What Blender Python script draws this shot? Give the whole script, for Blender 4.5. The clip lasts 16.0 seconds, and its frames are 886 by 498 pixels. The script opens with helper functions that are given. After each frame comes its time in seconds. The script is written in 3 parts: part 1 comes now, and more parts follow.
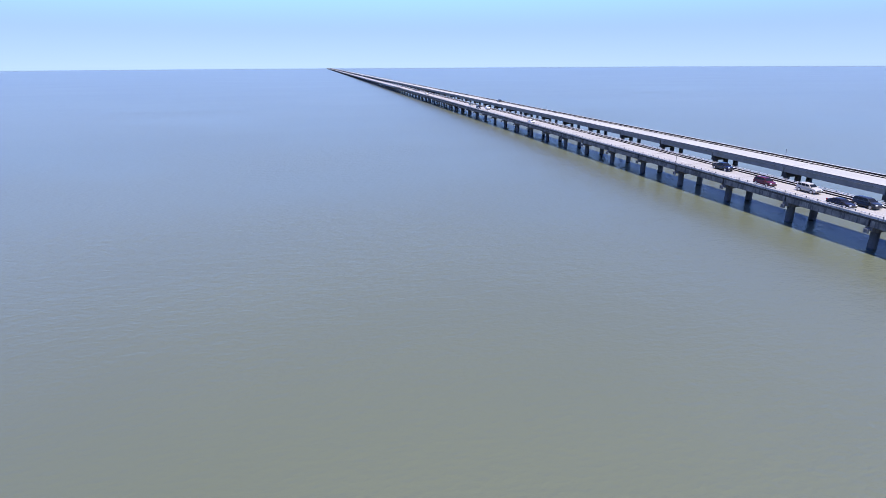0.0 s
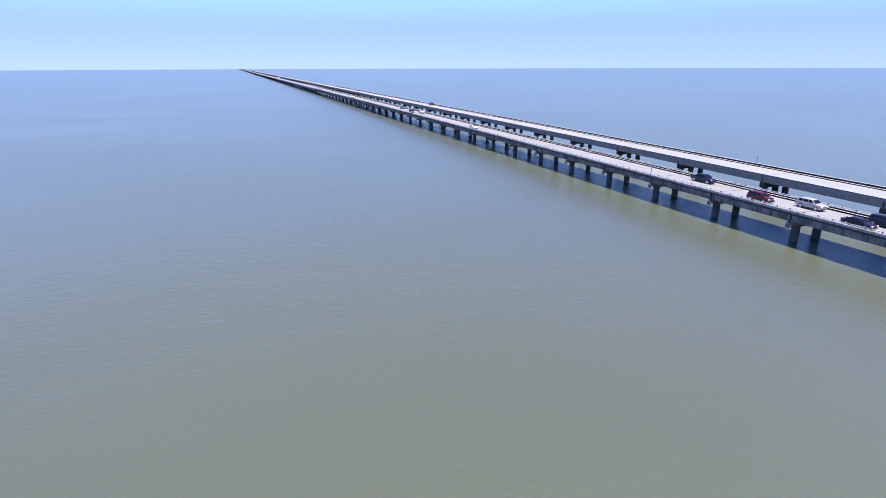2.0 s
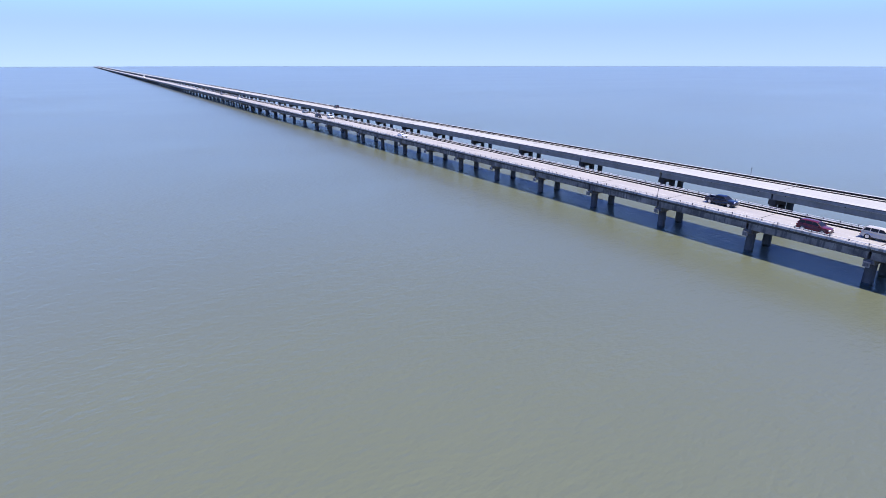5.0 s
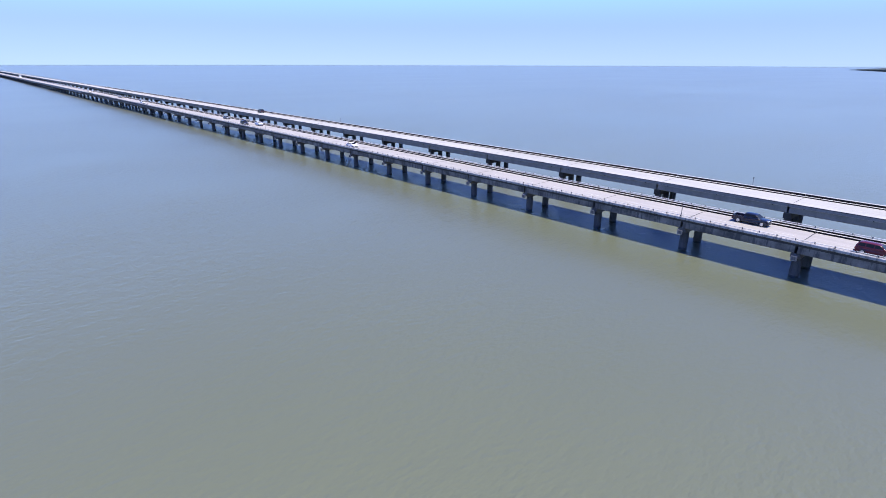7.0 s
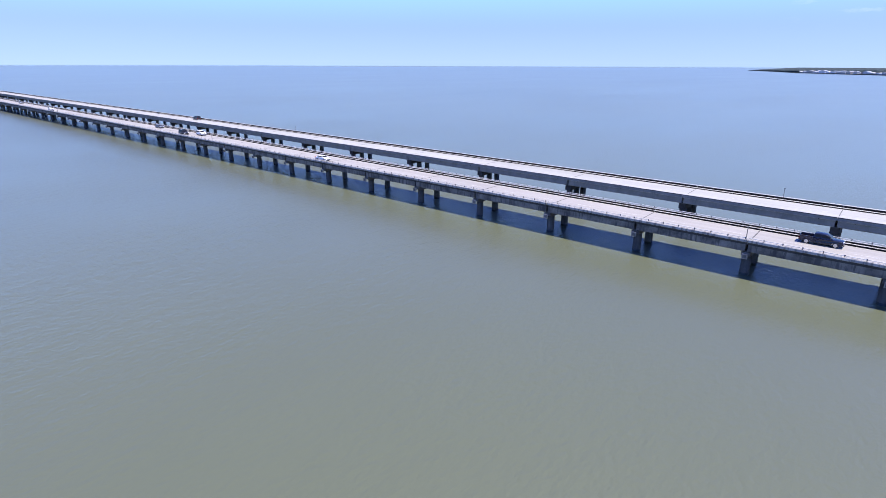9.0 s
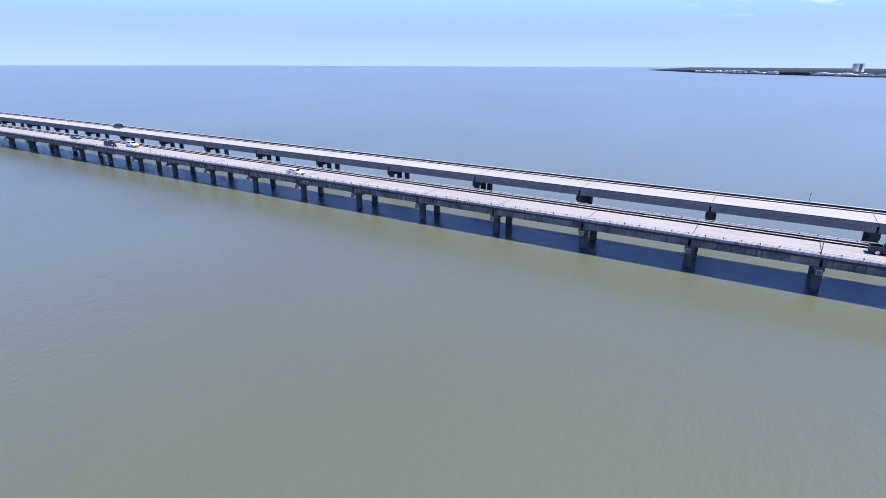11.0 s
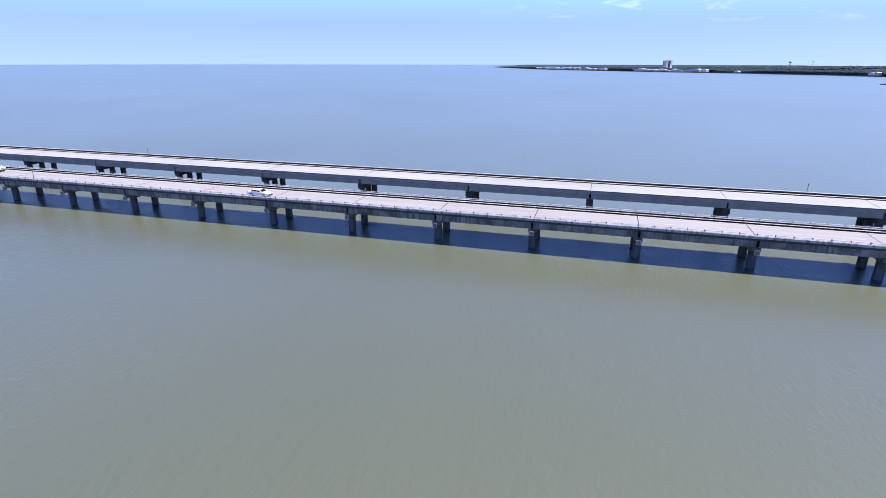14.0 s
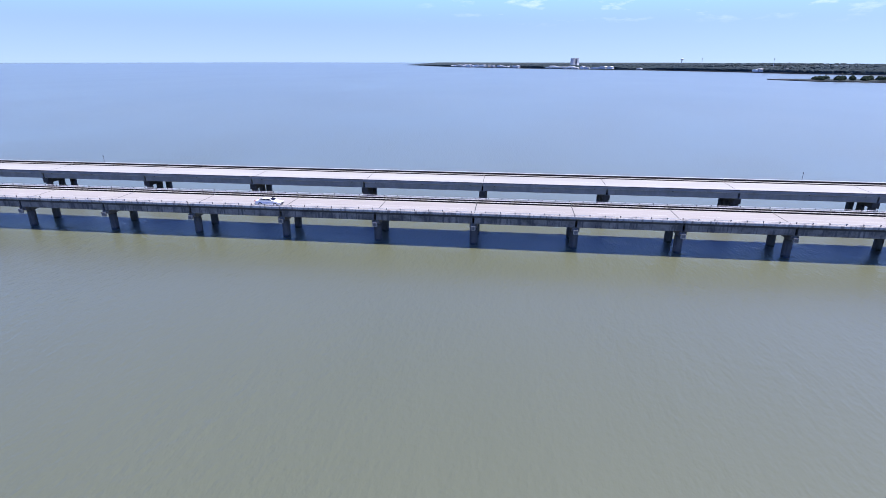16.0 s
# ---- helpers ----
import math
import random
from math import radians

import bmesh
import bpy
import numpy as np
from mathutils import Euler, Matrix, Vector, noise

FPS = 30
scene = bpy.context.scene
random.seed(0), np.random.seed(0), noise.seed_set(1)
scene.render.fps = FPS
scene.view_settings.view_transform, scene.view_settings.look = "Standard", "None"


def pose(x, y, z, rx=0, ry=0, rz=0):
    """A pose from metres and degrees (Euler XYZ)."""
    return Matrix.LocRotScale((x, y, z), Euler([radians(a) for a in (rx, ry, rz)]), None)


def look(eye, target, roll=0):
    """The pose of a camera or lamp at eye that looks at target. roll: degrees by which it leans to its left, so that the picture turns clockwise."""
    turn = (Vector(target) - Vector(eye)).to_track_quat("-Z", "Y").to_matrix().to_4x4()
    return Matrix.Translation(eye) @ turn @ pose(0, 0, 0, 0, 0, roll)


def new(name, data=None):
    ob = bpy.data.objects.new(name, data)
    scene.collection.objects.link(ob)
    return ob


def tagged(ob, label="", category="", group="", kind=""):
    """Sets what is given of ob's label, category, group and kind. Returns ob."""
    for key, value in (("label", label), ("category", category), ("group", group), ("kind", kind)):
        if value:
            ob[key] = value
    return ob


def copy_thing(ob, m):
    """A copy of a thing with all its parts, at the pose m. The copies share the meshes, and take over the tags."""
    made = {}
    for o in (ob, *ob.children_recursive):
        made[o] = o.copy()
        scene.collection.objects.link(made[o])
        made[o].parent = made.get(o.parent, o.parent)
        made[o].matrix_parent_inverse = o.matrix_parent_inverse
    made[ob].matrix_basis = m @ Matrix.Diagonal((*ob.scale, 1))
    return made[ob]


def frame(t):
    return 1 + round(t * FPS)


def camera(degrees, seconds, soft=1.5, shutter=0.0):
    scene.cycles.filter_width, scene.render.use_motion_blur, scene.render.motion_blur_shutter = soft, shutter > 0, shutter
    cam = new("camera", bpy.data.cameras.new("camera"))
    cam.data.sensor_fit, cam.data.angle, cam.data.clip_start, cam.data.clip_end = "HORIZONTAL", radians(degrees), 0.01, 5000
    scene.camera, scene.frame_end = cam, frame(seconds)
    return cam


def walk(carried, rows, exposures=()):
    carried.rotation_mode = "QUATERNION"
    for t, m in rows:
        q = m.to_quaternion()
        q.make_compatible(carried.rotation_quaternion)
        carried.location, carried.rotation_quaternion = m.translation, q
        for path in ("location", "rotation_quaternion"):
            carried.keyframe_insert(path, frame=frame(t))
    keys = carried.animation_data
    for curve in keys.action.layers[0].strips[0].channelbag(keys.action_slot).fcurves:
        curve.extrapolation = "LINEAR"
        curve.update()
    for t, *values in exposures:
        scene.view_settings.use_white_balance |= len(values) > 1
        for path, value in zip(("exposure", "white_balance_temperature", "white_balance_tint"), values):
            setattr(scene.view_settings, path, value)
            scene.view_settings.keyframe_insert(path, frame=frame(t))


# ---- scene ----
cam = camera(79.13, 16.0, soft=0.8)

# Flight line: seconds, x, y, z, heading east of north, tilt, lean.
FLIGHT = [
    (0.0, -88.09, -67.26, 29.78, 12.50, -19.00, -0.34), (0.5, -88.21, -61.60, 29.74, 14.69, -18.94, -0.27),
    (1.0, -88.33, -55.93, 29.71, 16.89, -18.90, -0.22), (1.5, -88.44, -50.25, 29.67, 18.93, -18.90, -0.18),
    (2.0, -88.55, -44.53, 29.65, 20.78, -18.91, -0.16), (2.5, -88.66, -38.80, 29.66, 22.56, -18.91, -0.13),
    (3.0, -88.75, -33.03, 29.69, 24.42, -18.93, -0.11), (3.5, -88.84, -27.24, 29.73, 26.34, -19.00, -0.11),
    (4.0, -88.91, -21.44, 29.80, 28.40, -19.08, -0.11), (6.5, -89.15, 7.60, 30.39, 39.46, -19.21, 0.13),
    (7.0, -89.19, 13.39, 30.51, 41.79, -19.24, 0.14), (7.5, -89.22, 19.18, 30.64, 43.99, -19.25, 0.14),
    (8.0, -89.23, 24.96, 30.75, 45.91, -19.24, 0.15), (8.5, -89.23, 30.73, 30.86, 47.76, -19.21, 0.17),
    (9.0, -89.21, 36.48, 30.94, 49.57, -19.17, 0.20), (11.5, -89.09, 65.06, 31.06, 60.61, -19.16, 0.22),
    (12.0, -89.06, 70.73, 31.06, 62.83, -19.18, 0.20), (12.5, -89.02, 76.33, 31.03, 65.31, -19.22, 0.16),
    (13.0, -88.96, 81.84, 30.99, 68.15, -19.26, 0.12), (13.5, -88.90, 87.28, 30.95, 70.95, -19.29, 0.10),
    (14.0, -88.83, 92.66, 30.90, 73.78, -19.31, 0.10), (14.5, -88.77, 97.97, 30.83, 76.41, -19.34, 0.11),
    (15.0, -88.75, 103.22, 30.74, 78.59, -19.40, 0.10), (15.5, -88.74, 108.45, 30.64, 80.71, -19.46, 0.08),
    (16.0, -88.74, 113.66, 30.54, 82.81, -19.50, 0.06),
]


def aim(x, y, z, heading, tilt, lean):
    a, p = radians(heading), radians(tilt)
    way = Vector((math.sin(a) * math.cos(p), math.cos(a) * math.cos(p), math.sin(p)))
    return look((x, y, z), Vector((x, y, z)) + way, lean)


walk(cam, [(t, aim(*row)) for t, *row in FLIGHT], exposures=[(0, 0.66, 6440, 12.5), (16, 0.66, 6440, 12.5)])

# ---- light: high summer sun, clear hazy sky ----
SUN = Vector((0.06, -0.38, 1.0)).normalized()
world = bpy.data.worlds.new("world")
scene.world = world
world.use_nodes = True
wn, wl = world.node_tree.nodes, world.node_tree.links
sky = wn.new("ShaderNodeTexSky")
sky.sky_type = "NISHITA"
sky.sun_disc = False
sky.sun_elevation = math.asin(SUN.z)
sky.sun_rotation = math.atan2(SUN.x, SUN.y)
sky.altitude, sky.air_density, sky.dust_density, sky.ozone_density = 0, 1.0, 0.15, 6.0
# keep the sky's horizon colour down to the edge of the water
coord = wn.new("ShaderNodeTexCoord")
split = wn.new("ShaderNodeSeparateXYZ")
floor_z = wn.new("ShaderNodeMath")
floor_z.operation, floor_z.inputs[1].default_value = "MAXIMUM", 0.0
lift = wn.new("ShaderNodeMath")
lift.operation, lift.inputs[1].default_value, lift.inputs[2].default_value = "MULTIPLY_ADD", 0.62, 0.085
merge = wn.new("ShaderNodeCombineXYZ")
wl.new(coord.outputs["Generated"], split.inputs[0])
wl.new(split.outputs[2], floor_z.inputs[0])
wl.new(split.outputs[0], merge.inputs[0])
wl.new(split.outputs[1], merge.inputs[1])
wl.new(floor_z.outputs[0], lift.inputs[0])
wl.new(lift.outputs[0], merge.inputs[2])
wl.new(merge.outputs[0], sky.inputs["Vector"])
# a few thin wisps of cloud from the east round to the south, seen flat from below
spread = wn.new("ShaderNodeVectorMath")
spread.operation, spread.inputs[1].default_value = "MULTIPLY", (16.0, 16.0, 60.0)
wisp = wn.new("ShaderNodeTexNoise")
wisp.inputs["Scale"].default_value, wisp.inputs["Detail"].default_value, wisp.inputs["Roughness"].default_value = 1.0, 6, 0.6
thin = wn.new("ShaderNodeMapRange")
for socket, value in zip(thin.inputs[1:5], (0.56, 0.72, 0.0, 0.32)):
    socket.default_value = value
southward = wn.new("ShaderNodeMath")
southward.operation, southward.inputs[1].default_value = "MULTIPLY", -1.0
wl.new(split.outputs[1], southward.inputs[0])
east = wn.new("ShaderNodeMapRange")
for socket, value in zip(east.inputs[1:5], (-0.22, 0.02, 0.0, 1.0)):
    socket.default_value = value
cover = wn.new("ShaderNodeMath")
cover.operation = "MULTIPLY"
veil = wn.new("ShaderNodeMix")
veil.data_type = "RGBA"
veil.inputs[7].default_value = (8.6, 9.2, 10.2, 1)
wl.new(coord.outputs["Generated"], spread.inputs[0])
wl.new(spread.outputs[0], wisp.inputs["Vector"])
wl.new(wisp.outputs[0], thin.inputs[0])
wl.new(southward.outputs[0], east.inputs[0])
wl.new(thin.outputs[0], cover.inputs[0])
wl.new(east.outputs[0], cover.inputs[1])
high = wn.new("ShaderNodeMapRange")
for socket, value in zip(high.inputs[1:5], (0.050, 0.080, 0.0, 1.0)):
    socket.default_value = value
aloft = wn.new("ShaderNodeMath")
aloft.operation = "MULTIPLY"
wl.new(floor_z.outputs[0], high.inputs[0])
wl.new(cover.outputs[0], aloft.inputs[0])
wl.new(high.outputs[0], aloft.inputs[1])
wl.new(aloft.outputs[0], veil.inputs[0])
# summer haze whitens the horizon; overhead the blue is deep
deep = wn.new("ShaderNodeMapRange")
deep.interpolation_type = "SMOOTHSTEP"
for socket, value in zip(deep.inputs[1:5], (0.20, 0.50, 0.0, 1.0)):
    socket.default_value = value
hue = wn.new("ShaderNodeMix")
hue.data_type = "RGBA"
hue.inputs[7].default_value = (0.31, 0.54, 1.50, 1)
rise = wn.new("ShaderNodeMapRange")
rise.interpolation_type = "SMOOTHSTEP"
for socket, value in zip(rise.inputs[1:5], (0.05, 0.13, 0.0, 1.0)):
    socket.default_value = value
low = wn.new("ShaderNodeMix")
low.data_type = "RGBA"
low.inputs[6].default_value, low.inputs[7].default_value = (0.88, 0.83, 0.94, 1), (1.12, 1.24, 1.57, 1)
wl.new(floor_z.outputs[0], rise.inputs[0])
wl.new(rise.outputs[0], low.inputs[0])
wl.new(low.outputs[2], hue.inputs[6])
clear = wn.new("ShaderNodeMix")
clear.data_type, clear.blend_type = "RGBA", "MULTIPLY"
clear.inputs[0].default_value = 1.0
wl.new(floor_z.outputs[0], deep.inputs[0])
wl.new(deep.outputs[0], hue.inputs[0])
wl.new(sky.outputs[0], clear.inputs[6])
wl.new(hue.outputs[2], clear.inputs[7])
wl.new(clear.outputs[2], veil.inputs[6])
wl.new(veil.outputs[2], wn["Background"].inputs["Color"])
wn["Background"].inputs["Strength"].default_value = 0.109

sun_data = bpy.data.lights.new("sun", "SUN")
sun_data.energy, sun_data.angle, sun_data.color = 5.0, radians(0.53), (1.0, 0.93, 0.81)
sun_lamp = new("sun", sun_data)
sun_lamp.matrix_world = look(SUN * 400, (0, 0, 0))


# ---- materials ----
def material(name, base, rough=0.6, metal=0.0):
    m = bpy.data.materials.new(name)
    m.use_nodes = True
    b = m.node_tree.nodes["Principled BSDF"]
    b.inputs["Base Color"].default_value = (*base, 1)
    b.inputs["Roughness"].default_value = rough
    b.inputs["Metallic"].default_value = metal
    return m, m.node_tree.nodes, m.node_tree.links, b


def place(n, l, scale):
    """World position stretched by scale."""
    geo = n.new("ShaderNodeNewGeometry")
    mul = n.new("ShaderNodeVectorMath")
    mul.operation, mul.inputs[1].default_value = "MULTIPLY", scale
    l.new(geo.outputs["Position"], mul.inputs[0])
    return mul.outputs[0]


def grain(n, l, scale, detail=4, rough=0.55, size=1.0):
    t = n.new("ShaderNodeTexNoise")
    t.inputs["Scale"].default_value, t.inputs["Detail"].default_value, t.inputs["Roughness"].default_value = size, detail, rough
    l.new(place(n, l, scale), t.inputs["Vector"])
    return t.outputs[0]


def ramp(n, l, value, lo, hi, a, b):
    r = n.new("ShaderNodeMapRange")
    r.inputs[1].default_value, r.inputs[2].default_value, r.inputs[3].default_value, r.inputs[4].default_value = lo, hi, a, b
    l.new(value, r.inputs[0])
    return r.outputs[0]


def tint(n, l, colour, factor):
    """Scales a colour socket or tuple by a value."""
    m = n.new("ShaderNodeVectorMath")
    m.operation = "SCALE"
    if isinstance(colour, tuple):
        m.inputs[0].default_value = colour
    else:
        l.new(colour, m.inputs[0])
    l.new(factor, m.inputs["Scale"])
    return m.outputs[0]


def blend(n, l, a, b, factor):
    m = n.new("ShaderNodeMix")
    m.data_type = "RGBA"
    for socket, value in ((m.inputs[6], a), (m.inputs[7], b)):
        if isinstance(value, tuple):
            socket.default_value = (*value, 1)
        else:
            l.new(value, socket)
    l.new(factor, m.inputs[0])
    return m.outputs[2]


def relief(n, l, b, height, strength, distance):
    u = n.new("ShaderNodeBump")
    u.inputs["Strength"].default_value, u.inputs["Distance"].default_value = strength, distance
    l.new(height, u.inputs["Height"])
    l.new(u.outputs[0], b.inputs["Normal"])


def concrete(name, base, streak=0.5, rough=0.85, patchy=0.18):
    """Cast concrete: mottling, fine grain, dark runs down the faces."""
    m, n, l, b = material(name, base, rough)
    blotch = ramp(n, l, grain(n, l, (0.45, 0.45, 0.6), 5), 0.32, 0.68, 1.0 - patchy, 1.12)
    fine = ramp(n, l, grain(n, l, (6, 6, 6), 3), 0.3, 0.7, 0.9, 1.08)
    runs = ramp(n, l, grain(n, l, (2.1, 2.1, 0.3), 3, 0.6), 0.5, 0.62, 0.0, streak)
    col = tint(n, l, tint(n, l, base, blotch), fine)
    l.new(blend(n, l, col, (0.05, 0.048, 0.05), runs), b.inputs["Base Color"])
    relief(n, l, b, grain(n, l, (9, 9, 9), 4), 0.25, 0.02)
    return m


def roadway(name, base):
    """Worn concrete road: tyre tracks along y, patches, joints of grime."""
    m, n, l, b = material(name, base, 0.8)
    patch = ramp(n, l, grain(n, l, (0.12, 0.05, 1), 4), 0.3, 0.7, 0.9, 1.07)
    tracks = ramp(n, l, grain(n, l, (0.9, 0.01, 0.01), 2), 0.35, 0.65, 0.9, 1.05)
    fine = ramp(n, l, grain(n, l, (5, 5, 5), 3), 0.3, 0.7, 0.93, 1.05)
    l.new(tint(n, l, tint(n, l, tint(n, l, base, patch), tracks), fine), b.inputs["Base Color"])
    relief(n, l, b, grain(n, l, (14, 14, 14), 3), 0.2, 0.01)
    return m


def lake():
    """Silty lake water: olive silt below, rippled gloss above."""
    m, n, l, b = material("lake_water", (0.12, 0.12, 0.075), 0.09)
    b.inputs["IOR"].default_value = 1.33
    # steep little facets spread the sun's glint wide
    b.inputs["Coat Weight"].default_value, b.inputs["Coat Roughness"].default_value, b.inputs["Coat IOR"].default_value = 1.0, 0.58, 1.38
    silt = ramp(n, l, grain(n, l, (0.006, 0.009, 0.0), 4), 0.3, 0.7, 0.0, 1.0)
    l.new(blend(n, l, (0.092, 0.105, 0.061), (0.106, 0.119, 0.072), silt), b.inputs["Base Color"])
    swell = grain(n, l, (0.30, 0.52, 0.0), 2, 0.45)
    ripple = grain(n, l, (1.0, 1.7, 0.0), 2, 0.5)
    add = n.new("ShaderNodeMath")
    add.operation, add.inputs[1].default_value = "MULTIPLY_ADD", 0.82
    l.new(ripple, add.inputs[0])
    l.new(swell, add.inputs[2])
    # wind patches: ruffled here, smooth there
    calm = ramp(n, l, grain(n, l, (0.012, 0.02, 0.0), 3), 0.38, 0.62, 0.5, 1.15)
    rough_water = n.new("ShaderNodeMath")
    rough_water.operation = "MULTIPLY"
    l.new(add.outputs[0], rough_water.inputs[0])
    l.new(calm, rough_water.inputs[1])
    relief(n, l, b, rough_water.outputs[0], 1.0, 0.16)
    l.new(ramp(n, l, grain(n, l, (0.004, 0.012, 0.0), 3), 0.35, 0.65, 0.19, 0.24), b.inputs["Roughness"])
    return m


def paint(name, base, rough=0.25, metal=0.0):
    m, n, l, b = material(name, base, rough, metal)
    dust = ramp(n, l, grain(n, l, (2.5, 2.5, 2.5), 3), 0.35, 0.7, 0.92, 1.06)
    l.new(tint(n, l, base, dust), b.inputs["Base Color"])
    b.inputs["Coat Weight"].default_value = 0.12
    b.inputs["Coat Roughness"].default_value = 0.06
    return m


def plain(name, base, rough=0.6, metal=0.0):
    m, n, l, b = material(name, base, rough, metal)
    wear = ramp(n, l, grain(n, l, (4, 4, 4), 3), 0.3, 0.7, 0.85, 1.12)
    l.new(tint(n, l, base, wear), b.inputs["Base Color"])
    return m


def foliage(name, base):
    m, n, l, b = material(name, base, 0.8)
    b.inputs["Specular IOR Level"].default_value = 0.15
    isle = n.new("ShaderNodeNewGeometry")
    shade = ramp(n, l, isle.outputs["Random Per Island"], 0, 1, 0.75, 1.25)
    leaf = ramp(n, l, grain(n, l, (0.4, 0.4, 0.4), 3), 0.3, 0.7, 0.85, 1.15)
    l.new(tint(n, l, tint(n, l, base, shade), leaf), b.inputs["Base Color"])
    return m


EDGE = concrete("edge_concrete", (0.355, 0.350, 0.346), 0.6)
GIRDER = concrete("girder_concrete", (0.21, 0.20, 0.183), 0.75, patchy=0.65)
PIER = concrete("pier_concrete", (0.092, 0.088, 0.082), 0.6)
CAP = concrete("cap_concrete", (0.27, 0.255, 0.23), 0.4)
BLACK_CONCRETE = concrete("black_concrete", (0.007, 0.007, 0.009), 0.0)
# cap concrete again, darkened with the shade beneath the deck
CAP_SHADE = concrete("cap_shade_concrete", (0.135, 0.13, 0.122), 0.5)
# dark mix with the shade under parapet edges and deck in its colour
SHADE_CONCRETE = concrete("shade_concrete", (0.055, 0.052, 0.05), 0.3, patchy=0.5)
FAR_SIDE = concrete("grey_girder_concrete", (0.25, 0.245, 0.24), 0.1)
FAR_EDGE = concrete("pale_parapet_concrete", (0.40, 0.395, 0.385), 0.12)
ROAD = roadway("road_concrete", (0.322, 0.308, 0.288))
FAR_ROAD = roadway("pale_road_concrete", (0.345, 0.345, 0.325))
BLACK_CONCRETE.node_tree.nodes["Principled BSDF"].inputs["Specular IOR Level"].default_value = 0.1
STRIPE = plain("road_paint", (0.46, 0.45, 0.42), 0.6)
SEAL = plain("joint_rubber", (0.05, 0.05, 0.052), 0.8)
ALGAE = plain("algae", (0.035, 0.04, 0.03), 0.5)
STEEL = plain("galvanised_steel", (0.50, 0.50, 0.50), 0.5, 0.0)
DARK_STEEL = plain("weathered_steel", (0.14, 0.13, 0.13), 0.6, 0.3)
POST_STEEL = plain("grey_post_steel", (0.13, 0.125, 0.125), 0.6, 0.2)
WATER = lake()


# ---- builders ----
def part(name, bm, mat, parent=None, label=""):
    me = bpy.data.meshes.new(name)
    bm.to_mesh(me)
    bm.free()
    me.materials.append(mat)
    ob = new(name, me)
    if parent:
        ob.parent = parent
    if label:
        ob["label"] = label
    return ob


def again(ob, parent, m, name=""):
    """Another object on the same mesh."""
    o = new(name or ob.name.split(".")[0], ob.data)
    o.parent = parent
    o.matrix_basis = m
    return o


def group_empty(name, m=None):
    ob = new(name)
    ob.empty_display_size = 0.5
    if m is not None:
        ob.matrix_basis = m
    return ob


def add_box(bm, x0, x1, y0, y1, z0, z1):
    v = [bm.verts.new((x, y, z)) for z in (z0, z1) for x, y in ((x0, y0), (x1, y0), (x1, y1), (x0, y1))]
    for f in ((3, 2, 1, 0), (4, 5, 6, 7), (0, 1, 5, 4), (1, 2, 6, 5), (2, 3, 7, 6), (3, 0, 4, 7)):
        bm.faces.new([v[i] for i in f])
    return v


def boxed(x0, x1, y0, y1, z0, z1, bevel=0.0):
    bm = bmesh.new()
    add_box(bm, x0, x1, y0, y1, z0, z1)
    if bevel:
        bmesh.ops.bevel(bm, geom=bm.edges[:], offset=bevel, segments=2, affect="EDGES", profile=0.6)
    return bm


def add_prism(bm, outline, y0, y1):
    """An outline of (x, z) points, run along y."""
    a = [bm.verts.new((x, y0, z)) for x, z in outline]
    b = [bm.verts.new((x, y1, z)) for x, z in outline]
    k = len(outline)
    bm.faces.new(a)
    bm.faces.new(b[::-1])
    for i in range(k):
        bm.faces.new((a[i], b[i], b[(i + 1) % k], a[(i + 1) % k]))


def prism(outline, y0, y1):
    bm = bmesh.new()
    add_prism(bm, outline, y0, y1)
    bmesh.ops.recalc_face_normals(bm, faces=bm.faces[:])
    return bm


def add_tube(bm, p, q, r, sides=8, r2=None):
    p, q = Vector(p), Vector(q)
    turn = (q - p).to_track_quat("Z", "Y").to_matrix()
    rings = []
    for c, rad in ((p, r), (q, r if r2 is None else r2)):
        rings.append([bm.verts.new(c + turn @ Vector((rad * math.cos(6.2832 * i / sides), rad * math.sin(6.2832 * i / sides), 0))) for i in range(sides)])
    a, b = rings
    bm.faces.new(a[::-1])
    bm.faces.new(b)
    for i in range(sides):
        f = bm.faces.new((a[i], a[(i + 1) % sides], b[(i + 1) % sides], b[i]))
        f.smooth = sides > 8


def tube(p, q, r, sides=8, r2=None):
    bm = bmesh.new()
    add_tube(bm, p, q, r, sides, r2)
    return bm


# ---- the lake ----
bm = bmesh.new()
RINGS, SPOKES = (40, 200, 800, 2400, 5550), 96
hub = bm.verts.new((-88, 20, 0))
inner = None
for reach in RINGS:
    ring = [bm.verts.new((-88 + reach * math.cos(2 * math.pi * k / SPOKES), 20 + reach * math.sin(2 * math.pi * k / SPOKES), 0)) for k in range(SPOKES)]
    for k in range(SPOKES):
        n = (k + 1) % SPOKES
        bm.faces.new((hub, ring[k], ring[n]) if inner is None else (inner[k], ring[k], ring[n], inner[n]))
    inner = ring
tagged(part("water", bm, WATER), "wide silty olive-blue lake with small wind ripples", "water", kind="structure")

# ---- the near bridge: short spans on two-pile bents ----
SPAN = 17.07
NEAR_X = 3.1          # middle of the near bridge
ROAD_Z = 5.5
NEAR_FIRST, NEAR_LAST = -4, 34     # spans built piece by piece
NEAR_END = 286

LEDGE = [(3.95, 5.5), (3.98, 5.78), (4.36, 5.8), (4.40, 6.06), (4.44, 6.1), (4.84, 6.1), (4.90, 6.04), (4.90, 5.72), (4.86, 5.66), (4.55, 5.64), (4.5, 5.3), (3.95, 5.3)]
BEAM = [(4.06, 5.3), (4.62, 5.3), (4.66, 5.26), (4.66, 4.26), (4.60, 4.18), (4.12, 4.18), (4.06, 4.26)]
